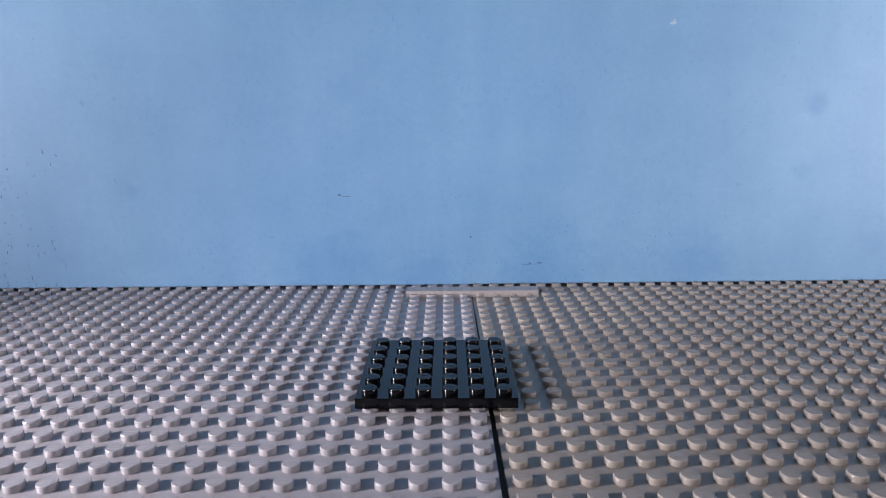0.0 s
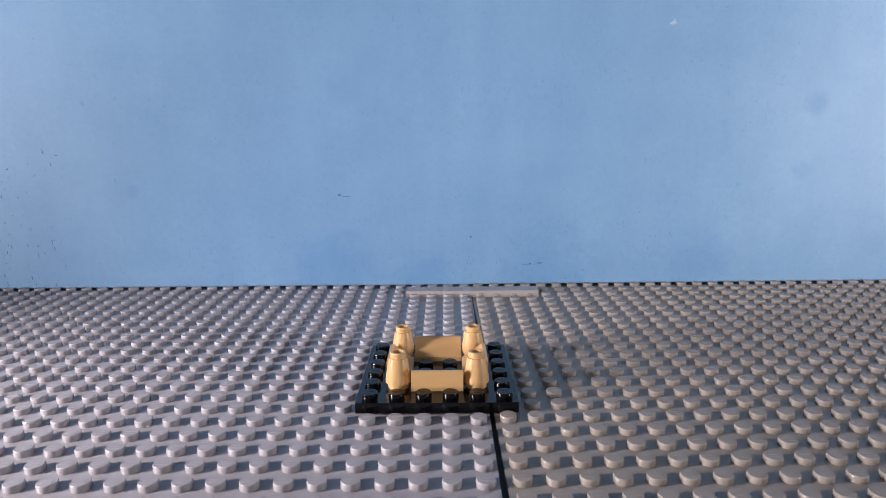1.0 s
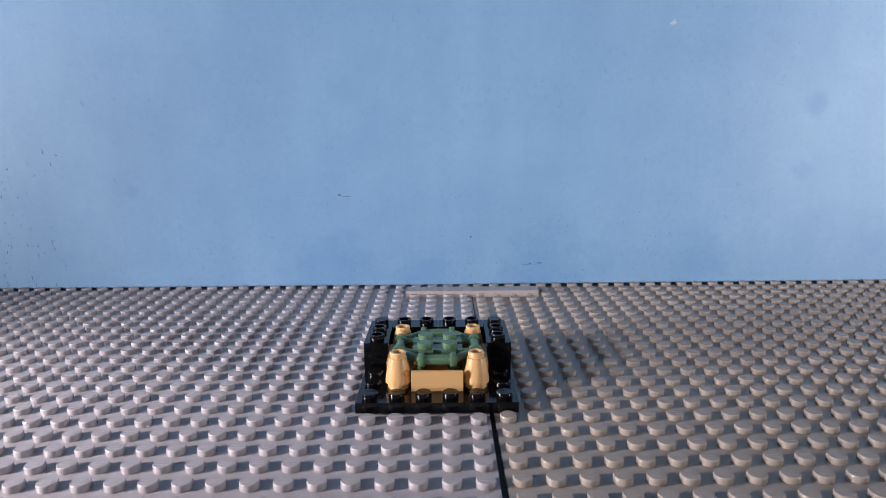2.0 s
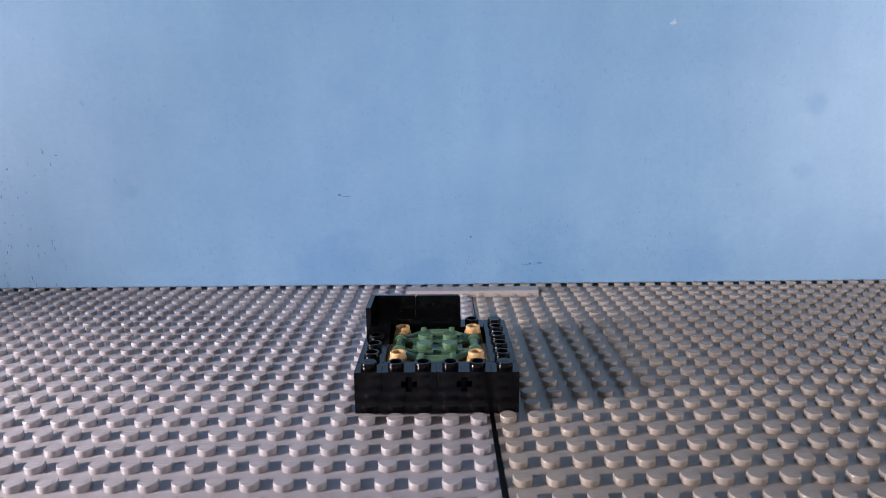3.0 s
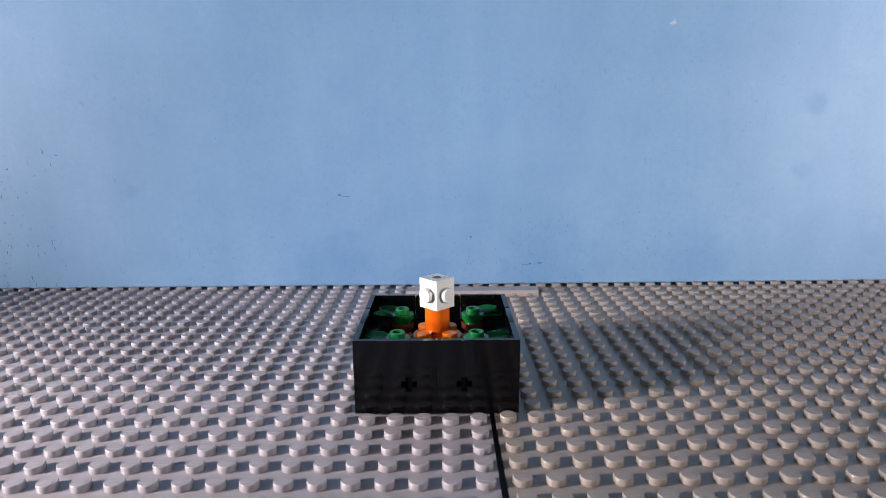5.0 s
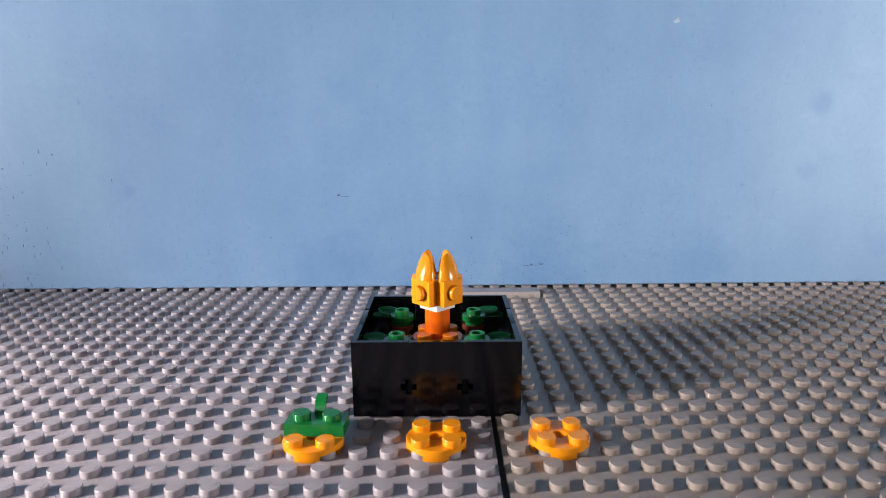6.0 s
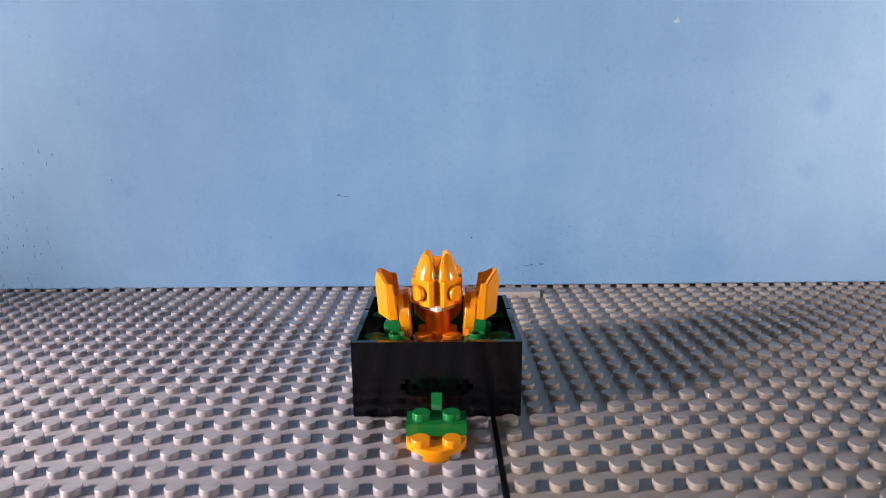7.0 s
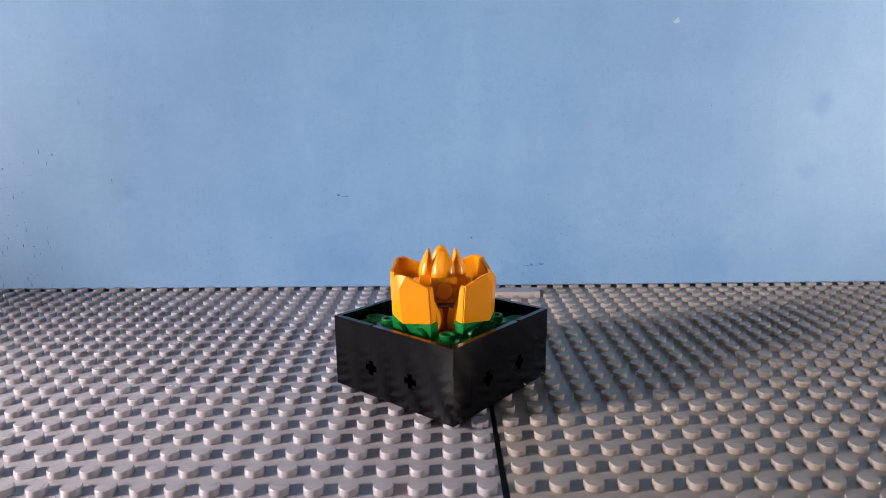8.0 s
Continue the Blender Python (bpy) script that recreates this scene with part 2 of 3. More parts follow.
def baseplate(label, material, m, cols, rows, near_cols):
    """A studded base sheet; its corner stud sits at the local origin."""
    base = thing("baseplate", label, "baseplate", "studded base sheets")
    base.matrix_world = m
    part("sheet", block(-3.7, cols * 8 - 4.6, -4, rows * 8 - 4, -1.6, 0, 0.25), material, base)
    mesh = to_mesh("stud", solid_stud(24), material)
    near = to_mesh("stud", joined([solid_stud(28)] + [moved(block(-1.35, 1.35, -0.3, 0.3, 1.7, 1.85, 0.05), shift(0, y, 0)) for y in (-0.5, 0.5)]), material)
    verts, faces = [], []
    src = [v.co.copy() for v in mesh.vertices]
    polys = [tuple(p.vertices) for p in mesh.polygons]
    for i in range(cols):
        for j in range(rows):
            if near_cols[0] <= i < near_cols[1] and 6 <= j < 22:
                part("stud", near, material, base, at=(i * 8, j * 8, 0))
            else:
                o, k = Vector((i * 8 * MM, j * 8 * MM, 0)), len(verts)
                verts += [c + o for c in src]
                faces += [tuple(k + q for q in p) for p in polys]
    me = bpy.data.meshes.new("studs")
    me.from_pydata(verts, [], faces)
    me.materials.append(material)
    smooth_by_angle(me)
    tagged(part("studs", me, material, base), kind="stuff")
    return base


FRONT_ROW = -12 * 8
baseplate("cool light grey studded plastic baseplate on the table", GREY_COOL, pose((32 - 31 * 8) * MM, FRONT_ROW * MM, 0), 32, 32, (13, 32))
baseplate("yellowed light grey studded plastic baseplate on the table", GREY_WARM, pose(41.4 * MM, (FRONT_ROW + 1.15) * MM, 0, 0, 0, 0.52), 32, 32, (0, 18))

table = thing("table", "brown wooden table under the studded baseplates", "table")
part("tabletop", block(-900, 900, -560, 480, -50, -19.6, 3), TABLE, table)
# Added sheet; its black colour stands in for the shade in the seam.
underlay = thing("seam_shade_sheet", "added sheet under the baseplates, coloured near black as shade in the seam", "board")
part("sheet", block(-330, 380, -112, 172, -19.6, -1.6, 0.8), SEAM_SHADE, underlay)
for lx in (-860, 860):
    for ly in (-520, 440):
        part("leg", block(lx - 25, lx + 25, ly - 25, ly + 25, -750, -50, 3), TABLE, table)


def room():
    """Plain room that closes the place; the window opening in one wall is added for the fill light."""
    z0, z1, x0, x1, y0, y1 = -750, 1750, -1500, 1500, -1500, 1500
    slabs = {"floor": (x0, x1, y0, y1, z0 - 60, z0), "ceiling": (x0, x1, y0, y1, z1, z1 + 60),
             "wall_north": (x0, x1, y1, y1 + 80, z0, z1), "wall_east": (x1, x1 + 80, y0, y1, z0, z1), "wall_west": (x0 - 80, x0, y0, y1, z0, z1)}
    for name, b in slabs.items():
        ob = new(name, to_mesh(name, block(*b, 0), PLASTER if name != "floor" else TABLE))
        tagged(ob, "plain pale plaster surface closing the room" if name != "floor" else "plain brown wooden room floor", "floor" if name == "floor" else "ceiling" if name == "ceiling" else "wall", kind="structure")
    bm = cells((x0, -800, 200, x1), (y0 - 80, y0), (z0, 550, 1550, z1), lambda i, j, k: not (i == 1 and k == 1), 0)
    tagged(new("wall_south", to_mesh("wall_south", bm, PLASTER)), "plain pale plaster wall with an opening added for the fill light", "wall", kind="structure")


room()

board = tagged(new("backdrop_board"), "sky-blue hand-painted board standing behind the baseplates", "backdrop", kind="structure")
part("board", block(-420, 460, 0, 12, 1.2, 560, 0.4), BLUE, board)
board.matrix_world = pose(0, 0.1474, 0, 0, 0, 0.5)


def fleck(bm, x, z, w, h, lean=0.0, sides=9, thick=0.12):
    """A flat uneven patch on the board's face."""
    ring = []
    for k in range(sides):
        a = 2 * math.pi * k / sides
        r = random.uniform(0.65, 1.1)
        px, pz = w * r * math.cos(a), h * r * math.sin(a)
        ring.append((x + px + lean * pz, z + pz))
    lo, hi = [bm.verts.new((px, -thick, pz)) for px, pz in ring], [bm.verts.new((px, 0.05, pz)) for px, pz in ring]
    bm.faces.new(lo), bm.faces.new(hi[::-1])
    for k in range(sides):
        bm.faces.new((lo[k], lo[(k + 1) % sides], hi[(k + 1) % sides], hi[k]))
    return bm


MARK = plastic("dark_blue_mark", (0.055, 0.12, 0.23), 0.6, 0.3)
FAINT = plastic("faint_blue_mark", (0.095, 0.190, 0.350), 0.6, 0.2)
CHIP = plastic("bare_paper_chip", (0.34, 0.44, 0.56), 0.7, 0.1)


def board_marks():
    for x, z, w, h, lean in ((-30.8, 47.1, 1.0, 0.55, 0), (-27.5, 46.3, 2.4, 0.16, -3), (66.7, 10.4, 0.8, 0.7, 0), (71.7, 10.7, 1.6, 0.42, 0), (64.2, 10.0, 2.0, 0.13, 0), (69.4, 10.1, 1.1, 0.12, 0),
                             (35.9, 24.9, 0.5, 0.6, 0), (-171.4, 68.2, 0.5, 0.45, 0), (-196.8, 61.6, 0.4, 0.5, 0)):
        part("scuff", fleck(bmesh.new(), 0.4 + x * 0.982, 1.5 + z * 0.982, w, h, lean), MARK, board, "dark smudge in the paint")
    for x, z, w, h in ((133.7, 129.0, 1.7, 0.8), (134.2, 130.0, 0.5, 0.9)):
        part("paint_chip", fleck(bmesh.new(), 0.4 + x * 0.982, 1.5 + z * 0.982, w, h, 0.2), CHIP, board, "bare whitish chip in the paint")
    pits = bmesh.new()
    for k in range(90):
        fleck(pits, -205 + abs(random.gauss(0, 22)), random.uniform(3, 72), random.uniform(0.08, 0.16), random.choice((0.15, 0.25, 0.3, 0.5, 1.2)), -0.06, 6)
    tagged(part("pits", pits, MARK, board), kind="stuff")
    faint = bmesh.new()
    for k in range(280):
        fleck(faint, random.gauss(25, 75), abs(random.gauss(6, 22)) + 2, random.uniform(0.08, 0.3), random.uniform(0.12, 0.5), random.uniform(-0.2, 0.2), 6, 0.1)
    for k in range(24):
        fleck(faint, random.uniform(-190, 230), random.uniform(10, 139), random.uniform(0.1, 0.28), random.uniform(0.12, 0.4), random.uniform(-0.2, 0.2), 6, 0.1)
    tagged(part("specks", faint, FAINT, board), kind="stuff")


board_marks()


def tile_strip():
    t = thing("long_tile", "pale grey smooth one-by-eight tile at the foot of the board", "toy tile")
    part("body", block(-31.9, 31.9, -3.95, 3.95, 0, 3.2, 0.2), GREY_TILE, t)
    t.matrix_world = pose(35.7 * MM, 131.6 * MM, 0.05 * MM, 0, 0, -0.3)


tile_strip()


def crumb(x, y, size, material, label):
    t = thing("crumb", label, "crumb", "crumbs on the baseplate")
    bm = bmesh.new()
    bmesh.ops.create_icosphere(bm, subdivisions=2, radius=size)
    for p in bm.verts:
        p.co *= random.uniform(0.7, 1.1)
        p.co.z = max(p.co.z * 0.7, -size * 0.3)
    part("grain", bm, material, t)
    t.matrix_world = pose(x * MM, y * MM, size * 0.28 * MM)


CRUMB = plastic("dry_crumb", (0.42, 0.27, 0.12), 0.7, 0.2)
RED_CRUMB = plastic("red_crumb", (0.42, 0.12, 0.08), 0.7, 0.2)
LINT = plastic("pale_lint", (0.6, 0.58, 0.55), 0.8, 0.1)
for cx, cy, size, mat, label in ((113.5, 14.2, 0.75, CRUMB, "tan crumb lying between the studs"), (136.8, 19.2, 0.55, RED_CRUMB, "reddish crumb lying between the studs"),
                                 (157.6, 42.3, 0.6, RED_CRUMB, "reddish crumb lying between the studs"), (-62.2, -1.5, 0.6, LINT, "pale speck of lint between the studs")):
    crumb(cx, cy, size, mat, label)


def unseen_lamp(name, label, eye, aim, size, spread=1.12):
    lamp = thing(name, label, "lamp", "lamps on the table")
    foot = Vector((eye[0] * spread, eye[1] * spread - (0.12 if size > 0.7 else 0), -0.0196))
    head = (Vector(eye) - foot) / MM
    part("base", lathe([(0, 0), (45, 0), (45, 8), (35, 12), (0, 12)], 40, False), LAMP_GREY, lamp)
    part("arm", rod((0, 0, 10), head + Vector((eye[0], eye[1], 0)) * 60, 5), LAMP_GREY, lamp)
    shade = part("shade", lathe([(98, -30), (100, -30), (92, 30), (50, 90), (0, 110), (0, 107), (48, 87), (89, 28)], 40), LAMP_GREY, lamp)
    lamp.matrix_world = Matrix.Translation(foot)
    shade.matrix_local = lamp.matrix_world.inverted() @ look(eye, aim) @ Matrix.Diagonal((size, size, size, 1))
    return lamp


unseen_lamp("unseen_lamp", "grey enamel spot lamp standing on the table", LAMP_KEY, AIM, 0.71)
# Made-up body for the fill light on the board.
unseen_lamp("unseen_lamp", "unseen grey lamp body added for the fill light on the board", BOARD_FILL, AIM_LEFT, 0.65)
unseen_lamp("unseen_lamp", "grey enamel lamp with a low round shade on the table", LAMP_RIGHT, AIM_RIGHT, 0.65)

# ---------------------------------------------------------------- toy pieces; local origin at the foot's centre
GROUP = "pieces of the flower box"


def plate_six():
    t = thing("square_plate", "glossy black six-by-six studded plate on the baseplates", "toy plate", GROUP)
    part("body", block(-23.9, 23.9, -23.9, 23.9, 0, 3.2), BLACK, t)
    for i in range(6):
        for j in range(6):
            stud(t, BLACK, i * 8 - 20, j * 8 - 20, 3.2)
    return t


def cone():
    t = thing("cone_piece", "tan plastic cone brick with a hollow top stud", "toy cone", GROUP)
    part("body", lathe([(0, 0), (3.2, 0), (3.25, 1.5), (3.95, 1.75), (3.95, 2.9), (3.0, 8.4), (2.75, 9.6), (0, 9.6)], 36, False), TAN, t)
    part("stud", hollow_stud(32, 1.5), TAN, t, at=(0, 0, 9.55))
    return t


def slope():
    """Two studs wide, one deep; the tall vertical face looks to -y."""
    t = thing("slope_piece", "tan plastic two-wide sloped roof brick", "toy slope", GROUP)
    bm = bmesh.new()
    prof = [(-3.95, 0), (3.95, 0), (3.95, 1.5), (-2.9, 6.4), (-3.95, 6.4)]
    a = [bm.verts.new((-7.9, y, z)) for y, z in prof]
    b = [bm.verts.new((7.9, y, z)) for y, z in prof]
    bm.faces.new(a), bm.faces.new(b[::-1])
    for k in range(5):
        bm.faces.new((a[k], a[(k + 1) % 5], b[(k + 1) % 5], b[k]))
    part("body", round_edges(bm, 0.22, 2, 20), TAN, t)
    return t


def round_plate(label, material):
    """Two-by-two round plate with notched foot and a hole."""
    t = thing("round_plate", label, "toy plate", GROUP)

    def reach(a, index):
        if index not in (1, 2, 3):
            return 1
        off = abs((math.degrees(a) % 90) - 45)
        return 0.62 if off < 17 else 1.0
    prof = [(2.0, 0), (7.75, 0), (7.9, 0.2), (7.9, 1.55), (7.9, 1.6), (7.9, 3.0), (7.7, 3.2), (2.0, 3.2)]
    part("body", lathe(prof, 72, True, reach), material, t)
    for x in (-4, 4):
        for y in (-4, 4):
            stud(t, material, x, y, 3.2)
    return t


def octagon_frame():
    t = thing("octagon_plate", "sand-green plate ringed by an octagonal bar frame", "toy plate", GROUP)
    xs = (-7.9, -6.0, -1.3, 1.3, 6.0, 7.9)
    part("body", cells(xs, xs, (0.6, 3.2), lambda i, j, k: not (i in (0, 2, 4) and j in (0, 2, 4)), 0.3), SAND_GREEN, t)
    for x in (-4, 4):
        for y in (-4, 4):
            stud(t, SAND_GREEN, x, y, 3.2)
    corner = [Vector((13.1 * math.cos(radians(22.5 + 45 * k)), 13.1 * math.sin(radians(22.5 + 45 * k)), 2.2)) for k in range(8)]
    for k in range(8):
        a, b = corner[k], corner[(k + 1) % 8]
        straight = k % 2 == 1
        bar = part("bar", rod(a, b, 1.6 if straight else 1.3), SAND_GREEN, t)
        d = (corner[(k + 1) % 8] - a).normalized() if straight else (a - corner[(k - 1) % 8]).normalized()
        collar = lathe([(1.2, -0.8), (2.1, -0.95), (2.3, -0.65), (2.3, 0.65), (2.1, 0.95), (1.2, 0.8)], 18)
        moved(collar, Matrix.Translation(a + d * (0.2 if straight else -0.2)) @ d.to_track_quat("Z", "Y").to_matrix().to_4x4())
        part("collar", collar, SAND_GREEN, bar)
        part("spoke", rod(a, Vector((max(-6.4, min(6.4, a.x)), max(-6.4, min(6.4, a.y)), 1.9)), 1.15), SAND_GREEN, t)
    return t


def corner_brick():
    t = thing("corner_brick", "glossy black one-by-one brick in the box wall", "toy brick", GROUP)
    part("body", block(-3.93, 3.93, -3.93, 3.93, 0, 9.5, 0.3), BLACK, t)
    stud(t, BLACK, 0, 0, 9.6)
    return t


def axle_brick():
    """One-by-two brick, long along x, with a cross-shaped socket in its outer face."""
    t = thing("axle_brick", "glossy black one-by-two brick with a cross-shaped socket", "toy brick", GROUP)
    xs, zs = (-7.93, -2.25, -0.9, 0.9, 2.25, 7.93), (0, 3.55, 4.9, 6.7, 8.05, 9.57)

    def solid(i, j, k):
        return j == 1 or not ((i == 2 and 1 <= k <= 3) or (k == 2 and 1 <= i <= 3))
    part("body", cells(xs, (-3.97, 1.6, 3.97), zs, solid, 0.1), BLACK, t)
    for x in (-4, 4):
        stud(t, BLACK, x, 0, 9.6, True)
    return t


def middle_panel():
    """Thin wall at y = -3.97 above a one-by-two foot."""
    t = thing("wall_panel", "glossy black thin one-by-two wall panel", "toy panel", GROUP)
    part("foot", block(-7.97, 7.97, -2.4, 3.97, 0, 3.0), BLACK, t)
    bm = bmesh.new()
    pts = [(-7.97, 0), (7.97, 0)] + [(7.97 - 1.0 + 1.0 * math.cos(a), 8.6 + 1.0 * math.sin(a)) for a in (0, 0.5, 1.05, 1.57)] + \
          [(-7.97 + 1.0 + 1.0 * math.cos(a), 8.6 + 1.0 * math.sin(a)) for a in (1.57, 2.09, 2.64, 3.14)]
    lo, hi = [bm.verts.new((x, -3.97, z)) for x, z in pts], [bm.verts.new((x, -2.4, z)) for x, z in pts]
    bm.faces.new(lo), bm.faces.new(hi[::-1])
    for k in range(len(pts)):
        bm.faces.new((lo[k], lo[(k + 1) % len(pts)], hi[(k + 1) % len(pts)], hi[k]))
    part("wall", round_edges(bm, 0.15, 1, 40), BLACK, t)
    return t


def corner_panel():
    """L-shaped; walls along -x and -y, the corner stud at the local origin."""
    t = thing("angle_piece", "glossy black L-shaped thin corner wall panel", "toy panel", GROUP)
    xs = (-3.97, 3.97, 11.97)
    part("foot", cells(xs, xs, (0, 3.0), lambda i, j, k: not (i == 1 and j == 1)), BLACK, t)
    ys = (-3.98, -2.4, 11.98)
    part("wall", cells(ys, ys, (0.02, 9.6), lambda i, j, k: i == 0 or j == 0, 0.2), BLACK, t)
    return t


def small_round_plate():
    t = thing("small_round_plate", "reddish-brown one-stud round plate on a cone", "toy plate", GROUP)
    part("body", lathe([(0, 0), (3.0, 0), (3.05, 1.4), (3.95, 1.5), (3.95, 3.0), (3.8, 3.2), (0, 3.2)], 36, False), BROWN, t)
    stud(t, BROWN, 0, 0, 3.2)
    return t


def leaf_mesh():
    """One blade along +x, creased along its middle, with a pointed oval outline."""
    bm, n = bmesh.new(), 9
    rows = []
    for k in range(n + 1):
        u = k / n
        x = 2.5 + 7.6 * u
        w = 3.6 * max(0.0, math.sin(math.pi * min(1, 0.14 + 0.86 * u) ** 0.9)) ** 0.65 + (0.05 if k == n else 0.12)
        z = 2.3 + 1.0 * math.sin(u * 1.9)
        rows.append([bm.verts.new((x, s * w, z + abs(s) * 0.7 - (0.4 if s == 0 else 0))) for s in (-1, -0.5, 0, 0.5, 1)])
    for a, b in zip(rows, rows[1:]):
        for k in range(4):
            bm.faces.new((a[k], b[k], b[k + 1], a[k + 1]))
    bmesh.ops.solidify(bm, geom=bm.faces[:], thickness=-0.8)
    return to_mesh("leaf", bm, LEAF_GREEN, 50)


LEAF = leaf_mesh()


def leaf_piece():
    t = thing("leaf_piece", "bright green round plate with two small leaves", "toy plant", GROUP)
    part("body", lathe([(0, 0), (3.0, 0), (3.05, 1.2), (3.95, 1.4), (3.95, 3.0), (3.8, 3.2), (0, 3.2)], 36, False), GREEN, t)
    part("stud", hollow_stud(32, 1.5), GREEN, t, at=(0, 0, 3.15))
    for a in (-25, 25):
        part("leaf", LEAF, LEAF_GREEN, t).rotation_euler = (0, 0, radians(a))
    return t


def stalk():
    t = thing("flower_stalk", "reddish-brown round plastic rod standing upright", "toy rod", GROUP)
    part("rod", rod((0, 0, 0), (0, 0, 25.2), 1.6, 24), BROWN, t)
    return t


def round_brick():
    t = thing("round_brick", "orange one-stud round brick round the stalk", "toy brick", GROUP)
    part("body", lathe([(1.62, 0), (3.1, 0), (3.15, 1.5), (3.95, 1.7), (3.95, 9.0), (3.8, 9.2), (1.62, 9.2)], 36), ORANGE, t)
    return t


def side_stud_brick():
    t = thing("side_stud_brick", "white one-by-one brick with studs on four sides", "toy brick", GROUP)
    part("body", block(-3.9, 3.9, -3.9, 3.9, 0, 9.6), WHITE, t)
    for k in range(4):
        a = radians(90 * k)
        stud(t, WHITE, 3.85 * math.cos(a), 3.85 * math.sin(a), 4.6, turn=(0, 90, 90 * k))
    return t


def claw_piece():
    """Plate standing on edge, its stud looking to +x, with a tooth above."""
    t = thing("claw_piece", "golden-orange tooth-shaped plate forming an inner petal", "toy petal", GROUP)
    part("body", block(-0.6, 3.2, -3.97, 3.97, -4.0, 4.0, 0.2), AMBER, t)
    stud(t, AMBER, 3.2, 0, 0, turn=(0, 90, 0))
    bm, n, rings = bmesh.new(), 10, []
    for k in range(n):
        u = k / n
        w = 3.75 * (1 - u ** 1.8) ** 0.62
        d = 1.9 * (1 - u ** 1.5) + 0.2
        ring = []
        for s in range(16):
            a = 2 * math.pi * s / 16
            x = 1.1 - 1.0 * u * u + (d * 1.15 * math.cos(a) if math.cos(a) > 0 else d * 1.25 * math.cos(a))
            ring.append(bm.verts.new((x, w * math.sin(a), 3.9 + 8.0 * u)))
        rings.append(ring)
    tip = bm.verts.new((0.15, 0, 11.95))
    for a, b in zip(rings, rings[1:]):
        for s in range(16):
            bm.faces.new((a[s], a[(s + 1) % 16], b[(s + 1) % 16], b[s]))
    for s in range(16):
        bm.faces.new((rings[-1][s], rings[-1][(s + 1) % 16], tip))
    bm.faces.new(rings[0][::-1])
    part("tooth", bm, AMBER, t)
    return t


def clip_plate():
    """Green one-by-two plate over the rear half of a round plate (y 0 to 8), with an upright tab and a clip."""
    t = thing("clip_plate", "bright green one-by-two plate with an upright tab", "toy plate", GROUP)
    part("body", block(-7.9, 7.9, 0.1, 7.9, 0, 3.2), GREEN, t)
    for x in (-4, 4):
        stud(t, GREEN, x, 4, 3.2)
    arm = bmesh.new()
    path = [(6.75, 0.4), (6.7, 3.0), (7.2, 4.4), (8.2, 5.7), (9.5, 6.7), (10.8, 7.2)]
    loops = [[arm.verts.new((x, y + d, z + e)) for x, d, e in ((-1.4, 0, 0), (1.4, 0, 0), (1.4, 1.2, -0.3), (-1.4, 1.2, -0.3))] for y, z in path]
    for a, b in zip(loops, loops[1:]):
        for k in range(4):
            arm.faces.new((a[k], a[(k + 1) % 4], b[(k + 1) % 4], b[k]))
    arm.faces.new(loops[0]), arm.faces.new(loops[-1][::-1])
    tab = part("tab", round_edges(arm, 0.2, 2, 50), GREEN, t, "curved upright clip arm")
    clip = cells((-1.5, 1.5), (7.8, 9.2, 13.4), (-1.3, -0.3, 1.0), lambda i, j, k: j == 0 or k == 0, 0.25)
    part("clip", clip, GREEN, tab)
    return t


def wedge():
    """Gabled outer petal over the front half of a round plate; the ridge runs along y and overhangs at -y."""
    t = thing("wedge_petal", "golden-orange faceted shield-shaped wedge forming an outer petal", "toy petal", GROUP)
    bm = bmesh.new()
    v = bm.verts.new

    def outline(pts):
        return [v(p) for p in pts]
    ao = outline([(-7.9, 0.05, 0.02), (-7.9, 0.05, 2.9), (0, 0.05, 6.9), (7.9, 0.05, 2.9), (7.9, 0.05, 0.02)])
    ai = outline([(-6.6, 0.05, 0.02), (-6.6, 0.05, 2.2), (0, 0.05, 5.4), (6.6, 0.05, 2.2), (6.6, 0.05, 0.02)])
    bo = outline([(-7.9, -11.3, 0.9), (-7.9, -11.3, 2.9), (-2.0, -14.7, 5.9), (2.0, -14.7, 5.9), (7.9, -11.3, 2.9), (7.9, -11.3, 0.9)])
    bi = outline([(-6.6, -11.2, 0.9), (-6.6, -11.2, 2.0), (-1.7, -14.2, 4.5), (1.7, -14.2, 4.5), (6.6, -11.2, 2.0), (6.6, -11.2, 0.9)])
    peak = v((0, -11.0, 7.1))
    inner_peak = v((0, -10.8, 5.6))
    for a, b, top, face_peak in ((ao, bo, ao[2], peak), (ai, bi, ai[2], inner_peak)):
        bm.faces.new((a[0], a[1], b[1], b[0]))
        bm.faces.new((a[3], a[4], b[5], b[4]))
        bm.faces.new((a[1], top, face_peak, b[1]))
        bm.faces.new((top, a[3], b[4], face_peak))
        bm.faces.new((b[1], face_peak, b[2]))
        bm.faces.new((b[2], face_peak, b[3]))
        bm.faces.new((b[3], face_peak, b[4]))
    for k in range(5):
        bm.faces.new((bo[k], bo[k + 1], bi[k + 1], bi[k]))
    for k in range(4):
        bm.faces.new((ao[k], ai[k], ai[k + 1], ao[k + 1]))
    bm.faces.new((ao[0], bo[0], bi[0], ai[0]))
    bm.faces.new((ao[4], bo[5], bi[5], ai[4]))
    bmesh.ops.recalc_face_normals(bm, faces=bm.faces)
    round_edges(bm, 0.3, 2, 62)
    part("shell", to_mesh("shell", bm, AMBER, 10), AMBER, t)
    part("web", block(-6.5, 6.5, -0.9, 0.0, 0.3, 3.4, 0.1), AMBER, t)
    return t


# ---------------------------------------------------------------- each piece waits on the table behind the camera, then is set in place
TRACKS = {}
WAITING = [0]


